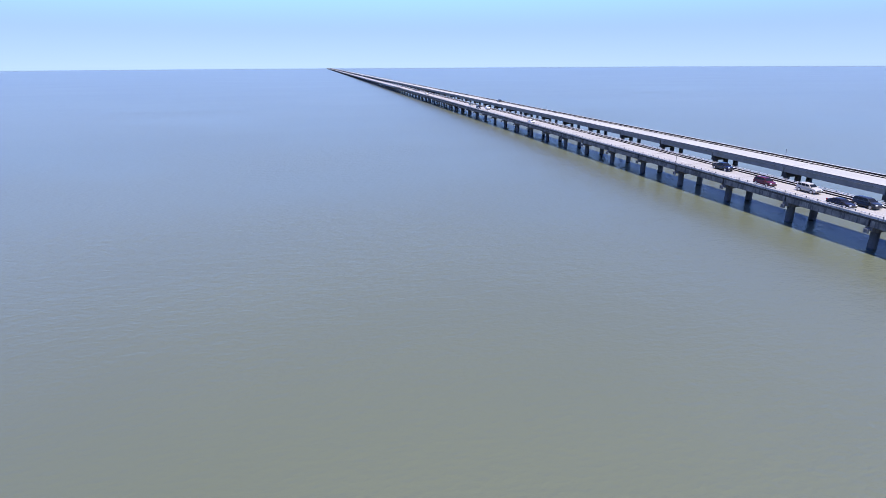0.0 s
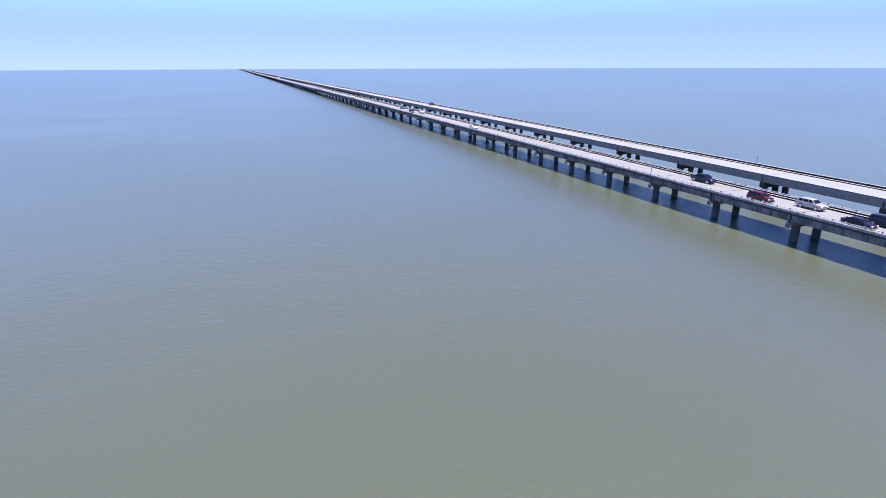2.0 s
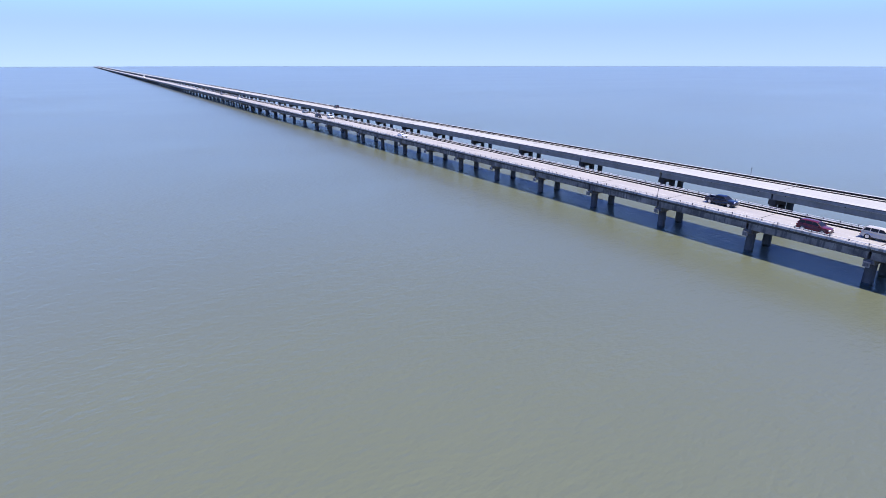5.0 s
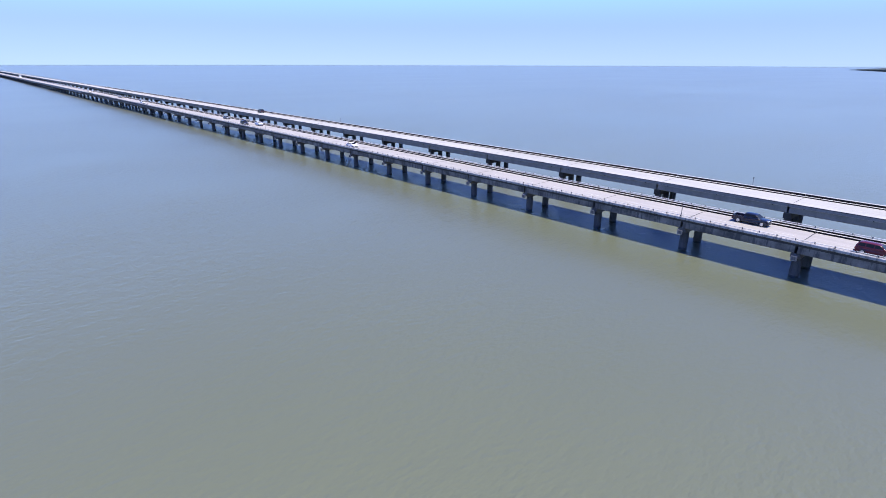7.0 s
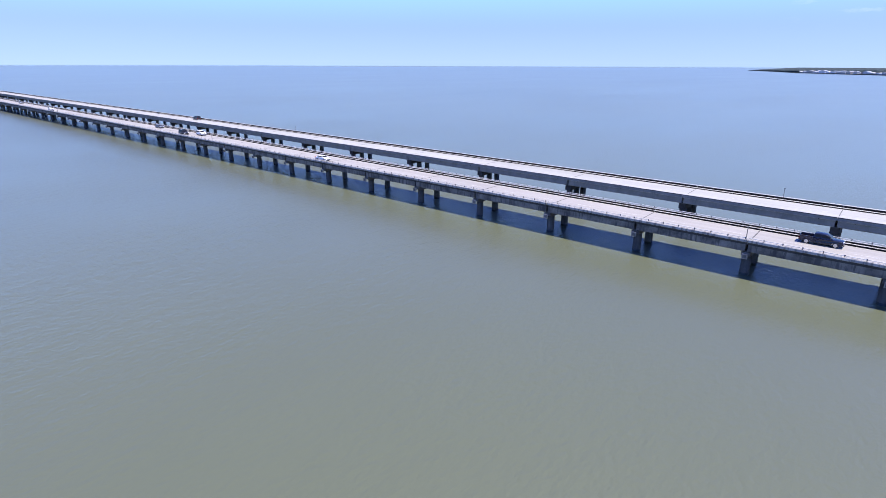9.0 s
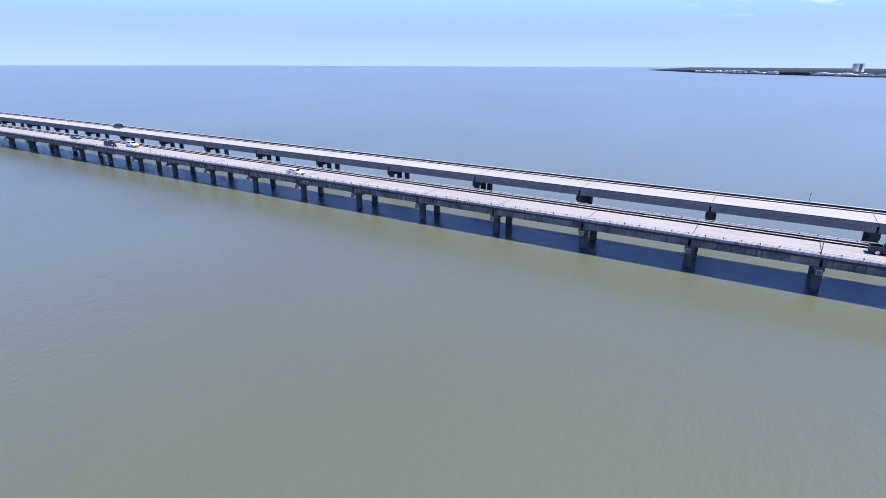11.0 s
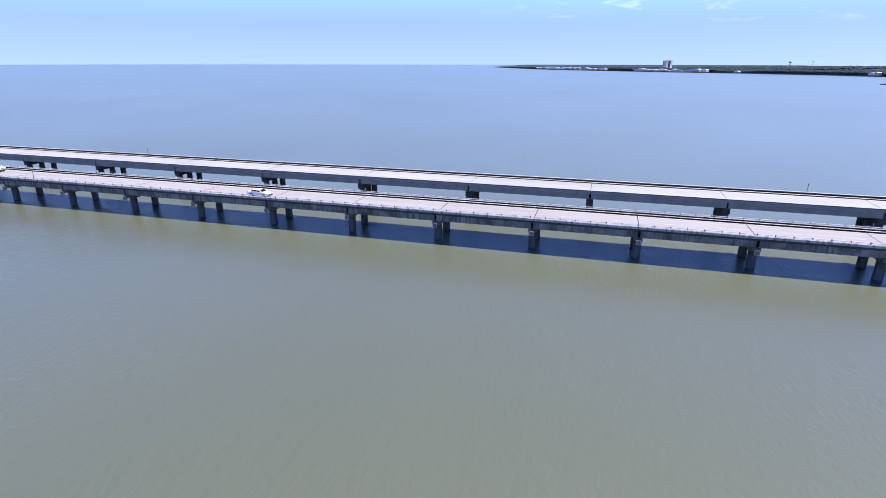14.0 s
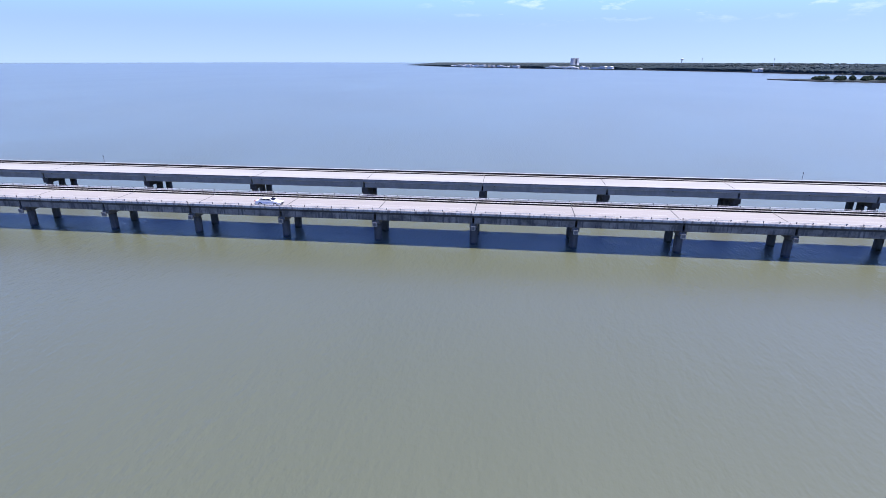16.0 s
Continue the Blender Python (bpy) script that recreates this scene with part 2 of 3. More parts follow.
SHADE_STRIP = [(4.5, 5.27), (4.68, 5.27), (4.70, 5.63), (4.5, 5.63)]


def mirrored(outline):
    return [(-x, z) for x, z in outline]


def near_span():
    s = group_empty("bridge_span")
    g = 0.035
    part("deck_slab", boxed(-3.95, 3.95, g, SPAN - g, 5.28, ROAD_Z), ROAD, s, "pale worn concrete road slab")
    for side in (1, -1):
        flip = (lambda o: o) if side > 0 else mirrored
        part("parapet", prism(flip(LEDGE), g, SPAN - g), EDGE, s, "low concrete curb and parapet with stained face")
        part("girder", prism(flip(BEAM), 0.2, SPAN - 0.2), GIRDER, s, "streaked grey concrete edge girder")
        # the overhanging parapet's shade, painted as a dark band on the face
        part("shade_band", prism(flip(SHADE_STRIP), g, SPAN - g), SHADE_CONCRETE, s, "dark band of painted shade under the parapet")
        # near-black strips along the inner curb and parapet faces
        part("black_strip", prism(flip([(3.944, 5.51), (3.951, 5.51), (3.979, 5.77), (3.970, 5.77)]), g, SPAN - g), BLACK_CONCRETE, s, "near-black curb face")
        part("black_strip", prism(flip([(4.350, 5.805), (4.362, 5.805), (4.399, 6.05), (4.388, 6.05)]), g, SPAN - g), BLACK_CONCRETE, s, "near-black parapet face")
        for y in (0.2, SPAN - 0.45):
            part("diaphragm", boxed(*sorted((side * 0.01, side * 4.06)), y, y + 0.25, 4.2, 5.28), GIRDER, s)
        inner = prism(flip([(1.1, 5.28), (1.6, 5.28), (1.55, 4.2), (1.15, 4.2)]), 0.28, SPAN - 0.28)
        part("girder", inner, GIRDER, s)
        rail = tube((side * 4.66, g, 6.31), (side * 4.66, SPAN - g, 6.31), 0.055)
        part("rail", rail, STEEL, s, "thin pale tube rail")
    post = None
    for side in (1, -1):
        for k in range(7):
            y = 0.35 + k * SPAN / 7
            if post is None:
                bm = boxed(-0.045, 0.045, -0.055, 0.055, 6.04, 6.38)
                add_box(bm, -0.09, 0.09, -0.08, 0.08, 6.04, 6.07)
                add_box(bm, -0.075, 0.075, -0.08, 0.08, 6.27, 6.42)
                post = part("rail_post", bm, POST_STEEL, s, "short grey rail post")
                post.matrix_basis = pose(side * 4.66, y, 0)
            else:
                again(post, s, pose(side * 4.66, y, 0))
    dash = part("lane_marking", boxed(-0.06, 0.06, 1.5, 4.6, ROAD_Z, ROAD_Z + 0.004), STRIPE, s)
    again(dash, s, pose(0, 8.5, 0))
    for side in (1, -1):
        part("edge_marking", boxed(side * 3.72 - 0.06, side * 3.72 + 0.06, 0.1, SPAN - 0.1, ROAD_Z, ROAD_Z + 0.004), STRIPE, s)
    part("joint_seal", boxed(-3.95, 3.95, -0.07, 0.07, ROAD_Z + 0.002, ROAD_Z + 0.012), SEAL, s, "dark rubber expansion joint")
    return tagged(s, "pale concrete bridge span with low parapets and thin metal rails", "bridge span", "spans of the near bridge")


def near_bent():
    s = group_empty("pile_bent")
    cap = bmesh.new()
    # the cap's underside rises towards both ends
    add_prism(cap, [(-4.45, 4.04), (4.45, 4.04), (4.45, 3.50), (3.6, 3.20), (-3.6, 3.20), (-4.45, 3.50)], -0.64, 0.64)
    bmesh.ops.recalc_face_normals(cap, faces=cap.faces[:])
    bmesh.ops.bevel(cap, geom=cap.edges[:], offset=0.025, segments=1, affect="EDGES")
    part("cap", cap, CAP_SHADE, s, "grey concrete cap beam")
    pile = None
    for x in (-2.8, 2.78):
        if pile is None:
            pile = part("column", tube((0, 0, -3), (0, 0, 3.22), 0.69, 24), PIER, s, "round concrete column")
            pile.matrix_basis = pose(x, 0, 0)
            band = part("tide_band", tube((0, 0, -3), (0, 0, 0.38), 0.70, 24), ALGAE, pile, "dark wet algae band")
        else:
            other = again(pile, s, pose(x, 0, 0))
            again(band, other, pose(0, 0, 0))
    block = part("end_block", boxed(-0.18, 0.18, -0.40, 0.40, 3.10, 3.86, 0.03), CAP, s, "pale square block hung on the cap end")
    block.matrix_basis = pose(-4.88, 0, 0)
    other = again(block, s, pose(4.88, 0, 0))
    # flat plate; its dark colour stands for the shade of a recess
    dark_panel = part("panel", boxed(-0.005, 0.005, -0.26, 0.26, 3.24, 3.72), CAP_SHADE, block, "flat panel painted darker like a shaded recess")
    dark_panel.matrix_basis = pose(-0.18, 0, 0)
    again(dark_panel, other, pose(0.18, 0, 0))
    arm = part("bracket", boxed(-0.18, 0.18, -0.16, 0.16, 3.68, 3.84), PIER, s)
    arm.matrix_basis = pose(-4.56, 0, 0)
    again(arm, s, pose(4.56, 0, 0))
    pad = part("bearing_pad", boxed(-0.25, 0.25, -0.45, 0.45, 4.04, 4.19), PIER, s)
    pad.matrix_basis = pose(-4.15, 0, 0)
    for x in (-1.35, 1.35, 4.15):
        again(pad, s, pose(x, 0, 0))
    return tagged(s, "stained concrete cap beam on two round piles in water", "bridge pier", "piers of the near bridge")


span, bent = near_span(), near_bent()
span.matrix_basis = pose(NEAR_X, NEAR_FIRST * SPAN, 0)
bent.matrix_basis = pose(NEAR_X, NEAR_FIRST * SPAN, 0)
for k in range(NEAR_FIRST + 1, NEAR_LAST):
    copy_thing(span, pose(NEAR_X, k * SPAN, 0))
    copy_thing(bent, pose(NEAR_X, k * SPAN, 0))

# ---- the farther bridge: long spans on three-pile bents ----
FSPAN = 25.605
FAR_X = 27.05
FAR_Y = 42.5
FROAD_Z = 5.7
FAR_FIRST, FAR_LAST, FAR_END = -3, 24, 190
FEDGE = [(4.05, 5.7), (4.08, 5.92), (4.42, 5.96), (4.46, 6.36), (4.52, 6.42), (4.90, 6.42), (4.96, 6.36), (4.96, 5.72), (4.9, 5.66), (4.05, 5.40)]
FEDGE_LOW = [(4.05, 5.7), (4.08, 5.86), (4.46, 5.92), (4.5, 6.16), (4.56, 6.2), (5.0, 6.2), (5.06, 6.14), (5.06, 5.52), (5.0, 5.46), (4.05, 5.40)]
FBEAM = [(4.1, 5.42), (4.74, 5.44), (4.70, 4.4), (4.62, 4.25), (4.3, 4.25), (4.24, 4.4)]


def far_span():
    s = group_empty("bridge_span")
    g = 0.03
    part("deck_slab", boxed(-4.05, 4.05, g, FSPAN - g, 5.42, FROAD_Z), FAR_ROAD, s, "pale concrete road slab")
    for side in (1, -1):
        flip = (lambda o: o) if side > 0 else mirrored
        part("parapet", prism(FEDGE if side > 0 else mirrored(FEDGE_LOW), g, FSPAN - g), FAR_EDGE, s, "smooth grey concrete parapet")
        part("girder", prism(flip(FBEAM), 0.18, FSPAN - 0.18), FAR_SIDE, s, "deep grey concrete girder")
        part("black_strip", prism(flip([(4.044, 5.71), (4.052, 5.71), (4.08, 5.91), (4.072, 5.91)]), g, FSPAN - g), BLACK_CONCRETE, s, "near-black curb face")
        if side < 0:
            # greyer facing than the parapet: its outer side's shade is in the colour
            part("outer_face", prism([(-5.066, 5.53), (-5.06, 5.53), (-5.06, 6.13), (-5.066, 6.13)], g, FSPAN - g), FAR_SIDE, s, "outer face of the parapet greyed with painted shade")
            # thin dark strip paints the shade below the parapet's edge
            part("shade_band", prism([(-5.072, 6.0), (-5.066, 6.0), (-5.066, 6.12), (-5.072, 6.12)], g, FSPAN - g), SHADE_CONCRETE, s, "dark line of painted shade under the parapet's edge")
            drain = part("drain_spout", boxed(-5.10, -5.0, -0.09, 0.09, 5.38, 5.48, 0.01), BLACK_CONCRETE, s, "small dark drain opening")
            drain.matrix_basis = pose(0, 2.6, 0)
            for k in range(1, 3):
                again(drain, s, pose(0, 2.6 + k * 10.2, 0))
        if side > 0:
            part("black_strip", prism(flip([(4.412, 5.97), (4.424, 5.97), (4.46, 6.35), (4.45, 6.35)]), g, FSPAN - g), BLACK_CONCRETE, s, "near-black parapet face")
        for y in (0.18, FSPAN - 0.48):
            part("diaphragm", boxed(*sorted((side * 0.01, side * 4.2)), y, y + 0.3, 4.28, 5.42), FAR_SIDE, s)
        part("girder", prism(flip([(1.4, 5.42), (1.9, 5.42), (1.85, 4.3), (1.45, 4.3)]), 0.2, FSPAN - 0.2), FAR_SIDE, s)
        part("edge_marking", boxed(side * 3.85 - 0.06, side * 3.85 + 0.06, 0.1, FSPAN - 0.1, FROAD_Z, FROAD_Z + 0.004), STRIPE, s)
    dash = part("lane_marking", boxed(-0.06, 0.06, 2, 5, FROAD_Z, FROAD_Z + 0.004), STRIPE, s)
    again(dash, s, pose(0, 12.8, 0))
    part("joint_seal", boxed(-4.05, 4.05, -0.06, 0.06, FROAD_Z + 0.002, FROAD_Z + 0.012), SEAL, s)
    return tagged(s, "long pale concrete span with solid parapets and deep girders", "bridge span", "spans of the farther bridge")


def far_bent():
    s = group_empty("pile_bent")
    # cap darker than its columns: shade below the deck put into the colour
    part("cap", boxed(-4.45, 4.45, -0.68, 0.68, 3.05, 4.1, 0.04), SHADE_CONCRETE, s, "dark grey concrete cap beam")
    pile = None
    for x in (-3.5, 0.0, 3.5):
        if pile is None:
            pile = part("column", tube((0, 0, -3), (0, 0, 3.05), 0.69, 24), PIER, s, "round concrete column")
            pile.matrix_basis = pose(x, 0, 0)
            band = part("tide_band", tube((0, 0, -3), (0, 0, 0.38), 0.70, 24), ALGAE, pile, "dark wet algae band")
        else:
            other = again(pile, s, pose(x, 0, 0))
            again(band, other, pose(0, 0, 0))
    pad = part("bearing_pad", boxed(-0.3, 0.3, -0.5, 0.5, 4.1, 4.27), PIER, s)
    pad.matrix_basis = pose(-4.4, 0, 0)
    for x in (-1.65, 1.65, 4.4):
        again(pad, s, pose(x, 0, 0))
    return tagged(s, "dark concrete cap beam on three round piles in water", "bridge pier", "piers of the farther bridge")


span, bent = far_span(), far_bent()
span.matrix_basis = pose(FAR_X, FAR_Y + FAR_FIRST * FSPAN, 0)
bent.matrix_basis = pose(FAR_X, FAR_Y + FAR_FIRST * FSPAN, 0)
for k in range(FAR_FIRST + 1, FAR_LAST):
    copy_thing(span, pose(FAR_X, FAR_Y + k * FSPAN, 0))
    copy_thing(bent, pose(FAR_X, FAR_Y + k * FSPAN, 0))


# ---- both bridges running on to the horizon ----
def distant(name, x, length, y0, first, last, deck, edge, beam, piles, cap, road_z, road, side_mat, label):
    s = group_empty(name, pose(x, 0, 0))
    a, b = y0 + first * length, y0 + last * length
    part("deck_slab", boxed(-deck, deck, a, b, road_z - 0.22, road_z), road, s, "pale concrete road slab")
    for flip in (lambda o: o, mirrored):
        part("parapet", prism(flip(edge), a, b), side_mat, s)
        part("girder", prism(flip(beam), a, b), side_mat, s)
    bm = bmesh.new()
    for k in range(first, last):
        y = y0 + k * length
        add_box(bm, -cap[0], cap[0], y - cap[1], y + cap[1], cap[2], cap[3])
        for px in piles:
            add_tube(bm, (px, y, -2), (px, y, cap[2]), 0.69, 10)
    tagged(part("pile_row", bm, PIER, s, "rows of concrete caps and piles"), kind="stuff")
    return tagged(s, label, "bridge", kind="structure")


distant("bridge_stretch", NEAR_X, SPAN, 0, NEAR_LAST, NEAR_END, 3.95, LEDGE, BEAM, (-2.8, 2.78), (4.45, 0.64, 3.25, 4.1), ROAD_Z, ROAD, EDGE,
        "low concrete causeway on piles running out to the horizon")
distant("bridge_stretch", FAR_X, FSPAN, FAR_Y, FAR_LAST, FAR_END, 4.05, FEDGE_LOW, FBEAM, (-3.5, 0, 3.5), (4.7, 0.7, 3.05, 4.25), FROAD_Z, FAR_ROAD, FAR_SIDE,
        "second concrete causeway on piles running out to the horizon")
distant("bridge_stretch", NEAR_X, SPAN, 0, -60, NEAR_FIRST, 3.95, LEDGE, BEAM, (-2.8, 2.78), (4.45, 0.64, 3.25, 4.1), ROAD_Z, ROAD, EDGE,
        "low concrete causeway on piles running back across the lake")
distant("bridge_stretch", FAR_X, FSPAN, FAR_Y, -42, FAR_FIRST, 4.05, FEDGE_LOW, FBEAM, (-3.5, 0, 3.5), (4.7, 0.7, 3.05, 4.25), FROAD_Z, FAR_ROAD, FAR_SIDE,
        "second concrete causeway on piles running back across the lake")


# ---- mile posts on the parapets ----
def mile_post(x, y, z, tall, dark=False):
    s = group_empty("mile_post", pose(x, y, z))
    part("pole", tube((0, 0, 0), (0, 0, tall), 0.05 if dark else 0.055), DARK_STEEL if dark else POST_STEEL, s)
    part("sign", boxed(-0.02, 0.02, -0.09, 0.09, tall - 0.3, tall + 0.06, 0.008), DARK_STEEL if dark else POST_STEEL, s, "small plate")
    return tagged(s, "slim grey marker post with small plate on parapet", "marker post", "marker posts along the bridges")


for k in range(4):
    mile_post(NEAR_X - 4.66, 51.5 + 160.93 * k, 6.05, 2.0)
    mile_post(FAR_X + 4.77, 52.3 + 160.93 * k, 6.42, 1.65, True)


# ---- traffic standing on the roads ----
GLASS = plain("tinted_glass", (0.012, 0.014, 0.018), 0.12)
GLASS.node_tree.nodes["Principled BSDF"].inputs["IOR"].default_value = 1.2
TYRE = plain("tyre_rubber", (0.025, 0.025, 0.026), 0.85)
RIM = plain("alloy_rim", (0.55, 0.56, 0.57), 0.35, 0.8)
LENS = plain("lamp_lens", (0.75, 0.76, 0.78), 0.15)
RED_LENS = plain("red_lamp_lens", (0.35, 0.02, 0.02), 0.2)
TRIM = plain("black_trim", (0.03, 0.03, 0.032), 0.6)


def side_outline(points, wheels, r):
    """A side view of (y, z) points, front to the right, with round arches cut over the wheels."""
    out = []
    low = points[0][1]
    for wy in wheels:
        for k in range(9):
            a = math.pi * (1 - k / 8)
            out.append((wy + r * math.cos(a), max(low, WHEEL_LOW + r * math.sin(a))))
    return out + points[1:]


WHEEL_LOW = 0.34


def rounded(points, cut, times=1):
    """Cuts the corners of an open line of points, its ends kept."""
    for _ in range(times):
        out = [points[0]]
        for (ay, az), (by, bz) in zip(points, points[1:]):
            out += [(ay + (by - ay) * cut, az + (bz - az) * cut), (by + (ay - by) * cut, bz + (az - bz) * cut)]
        points = out + [points[-1]]
    return points


def across(outline, half, taper=0.0, crown=0.0, nose=0.0):
    """A side outline run across the car's width, its top crowned towards both flanks and its ends rounded in plan."""
    bm = bmesh.new()
    zs = [z for _, z in outline]
    lo, hi = min(zs), max(zs)
    rows = []
    for f in ((-1, -0.9, -0.62, 0, 0.62, 0.9, 1) if crown else (-1, 1)):
        row = []
        for y, z in outline:
            h = (z - lo) / (hi - lo)
            w = (half - taper * h) * (1 - (0.12 * (abs(y) / nose) ** 4 if nose else 0))
            row.append(bm.verts.new((f * w, y * (1 - (0.045 * abs(f) ** 3 if nose else 0)), z - crown * h * abs(f) ** 5)))
        rows.append(row)
    k = len(outline)
    for a, b in zip(rows, rows[1:]):
        for i in range(k):
            bm.faces.new((a[i], b[i], b[(i + 1) % k], a[(i + 1) % k])).smooth = bool(crown)
    bm.faces.new(rows[0])
    bm.faces.new(rows[-1][::-1])
    bmesh.ops.recalc_face_normals(bm, faces=bm.faces[:])
    return bm


SHAPES = {
    # length, half width, axles, wheel radius, body from front low round to back low, cabin, pillars between side windows
    "sedan": (2.42, 0.92, (-1.38, 1.45), 0.34,
              [(0, 0.24), (2.26, 0.24), (2.40, 0.40), (2.42, 0.60), (2.28, 0.74), (1.95, 0.84), (1.20, 0.95), (-1.62, 1.00), (-2.28, 1.00), (-2.42, 0.88), (-2.42, 0.45), (-2.30, 0.26)],
              [(1.30, 0.92), (0.42, 1.36), (0.0, 1.44), (-0.75, 1.44), (-1.05, 1.38), (-1.88, 0.97)], (-0.22,)),
    "suv": (2.36, 0.96, (-1.36, 1.42), 0.40,
            [(0, 0.32), (2.20, 0.32), (2.34, 0.50), (2.36, 0.82), (2.26, 1.02), (1.95, 1.11), (1.20, 1.17), (-2.22, 1.20), (-2.34, 1.06), (-2.37, 0.5), (-2.28, 0.34)],
            [(1.30, 1.12), (0.46, 1.70), (0.05, 1.82), (-1.45, 1.82), (-1.92, 1.74), (-2.30, 1.16)], (-0.16, -1.16)),
    "pickup": (2.9, 1.0, (-1.85, 1.88), 0.42,
               [(0, 0.40), (2.78, 0.40), (2.90, 0.62), (2.90, 0.98), (2.76, 1.10), (2.4, 1.15), (1.50, 1.20), (-1.08, 1.22), (-1.12, 0.82), (-2.78, 0.82), (-2.88, 0.78), (-2.90, 0.58), (-2.82, 0.42)],
               [(1.52, 1.16), (0.78, 1.76), (0.4, 1.86), (-0.75, 1.86), (-0.96, 1.78), (-1.10, 1.18)], (-0.02,)),
}


def slope_y(line, z):
    """Where a rising side line (y, z) passes the height z."""
    (ya, za), (yb, zb) = line
    return ya + (yb - ya) * (z - za) / (zb - za)


def pane(corners, out):
    """A thin pane over four corners, proud by the small step out."""
    bm = bmesh.new()
    inner = [bm.verts.new(Vector(c) - Vector(out) * 2) for c in corners]
    outer = [bm.verts.new(Vector(c) + Vector(out)) for c in corners]
    bm.faces.new(inner[::-1])
    bm.faces.new(outer)
    for i in range(4):
        bm.faces.new((inner[i], inner[(i + 1) % 4], outer[(i + 1) % 4], outer[i]))
    bmesh.ops.recalc_face_normals(bm, faces=bm.faces[:])
    return bm


def vehicle(kind, coat, label, category):
    name = {"sedan": "car", "suv": "suv", "pickup": "pickup_truck"}[kind]
    length, half, wheels, r, body, house, posts = SHAPES[kind]
    s = group_empty(name)
    hull = across(side_outline(body[:1] + (rounded(body[1:], 0.2, 2) if kind != "pickup" else rounded(body[1:7], 0.2, 2) + body[7:]), wheels, r + 0.06), half, 0.05, 0.09, length)
    part("body", hull, coat, s)
    cab_half, lean = half - 0.07, 0.20
    part("cabin", across(rounded(house, 0.12), cab_half, lean, 0.10), coat, s)
    lo, hi = house[0][1], max(z for _, z in house)

    def side_x(z):
        return cab_half - lean * (z - lo) / (hi - lo)

    z0, z1 = lo + 0.13, hi - 0.14
    front, back = house[:2], house[-1:] + house[-2:-1]
    cuts = [None] + list(posts) + [None]
    for side in (-1, 1):
        for a, b in zip(cuts, cuts[1:]):
            # front and back edges of this side window, low then high
            fl, fh = ((slope_y(front, z0) - 0.16, slope_y(front, z1) - 0.12) if a is None else (a - 0.045, a - 0.045))
            bl, bh = ((slope_y(back, z0) + 0.20, slope_y(back, z1) + 0.14) if b is None else (b + 0.045, b + 0.045))
            part("side_window", pane([(side * side_x(z0), fl, z0), (side * side_x(z1), fh, z1), (side * side_x(z1), bh, z1), (side * side_x(z0), bl, z0)], (side * 0.012, 0, 0.003)), GLASS, s, "dark tinted side window")
        part("headlight", boxed(side * (half - 0.30) - 0.2, side * (half - 0.30) + 0.2, length - 0.16, length - 0.015, body[3][1] - 0.04, body[3][1] + 0.12, 0.02), LENS, s, "clear headlight")
        reach, wide = (0.10, 0.045) if kind == "pickup" else (0.24, 0.12)
        part("tail_light", boxed(side * (half - reach) - wide, side * (half - reach) + wide, -length + 0.025, -length + 0.16, 0.74, 0.98, 0.02), RED_LENS, s, "red tail light")
        part("mirror", boxed(side * (half + 0.06) - 0.09, side * (half + 0.06) + 0.09, house[0][0] - 0.48, house[0][0] - 0.34, lo + 0.08, lo + 0.24, 0.03), coat, s)
        part("sill", boxed(*sorted((side * (half - 0.05), side * (half + 0.012))), wheels[0] + r + 0.12, wheels[1] - r - 0.12, body[0][1] - 0.02, body[0][1] + 0.09, 0.01), TRIM, s, "dark lower sill")
    for line, word, way in ((front, "windscreen", 1), (back, "rear_window", -1)):
        zb, zt = line[0][1] + 0.10, line[1][1] - 0.03
        run = Vector((0, way * (line[1][1] - line[0][1]), abs(line[0][0] - line[1][0]))).normalized() * 0.012
        yb, yt = slope_y(line, zb), slope_y(line, zt)
        part(word, pane([(-side_x(zb) + 0.10, yb, zb), (side_x(zb) - 0.10, yb, zb), (side_x(zt) - 0.10, yt, zt), (-side_x(zt) + 0.10, yt, zt)], run), GLASS, s, "dark sloping glass")
    part("grille", boxed(-0.42, 0.42, length - 0.06, length + 0.012, body[3][1] - 0.14, body[3][1] + 0.02, 0.01), TRIM, s)
    part("bumper", boxed(-half + 0.16, half - 0.16, length - 0.10, length + 0.03, body[0][1] + 0.02, body[0][1] + 0.18, 0.03), TRIM, s)
    part("bumper", boxed(-half + 0.16, half - 0.16, -length - 0.05, -length + 0.08, body[0][1] + 0.06, body[0][1] + 0.24, 0.03), TRIM, s)
    if kind == "pickup":
        part("truck_bed", boxed(-half + 0.15, half - 0.15, -2.78, -1.16, 0.80, 0.826), TRIM, s, "dark open truck bed floor")
        for side in (-1, 1):
            part("bed_side", boxed(*sorted((side * (half - 0.15), side * (half - 0.055))), -2.84, -1.10, 0.76, 1.23, 0.02), coat, s)
        part("tailgate", boxed(-half + 0.16, half - 0.16, -2.875, -2.79, 0.70, 1.20, 0.02), coat, s)
    wheel = None
    for wy in wheels:
        for side in (-1, 1):
            m = pose(side * (half - 0.13), wy, r)
            if wheel is None:
                wheel = part("wheel", tube((-0.11, 0, 0), (0.11, 0, 0), r, 20), TYRE, s)
                wheel.matrix_basis = m
                rim = part("rim", tube((-0.125, 0, 0), (0.125, 0, 0), r * 0.64, 14), RIM, wheel, "pale alloy rim")
            else:
                w = again(wheel, s, m)
                again(rim, w, pose(0, 0, 0))
    return tagged(s, label, category, "vehicles on the bridges")


WHITE = paint("white_paint", (0.80, 0.80, 0.79))
SILVER = paint("silver_paint", (0.44, 0.41, 0.36), 0.3, 0.1)
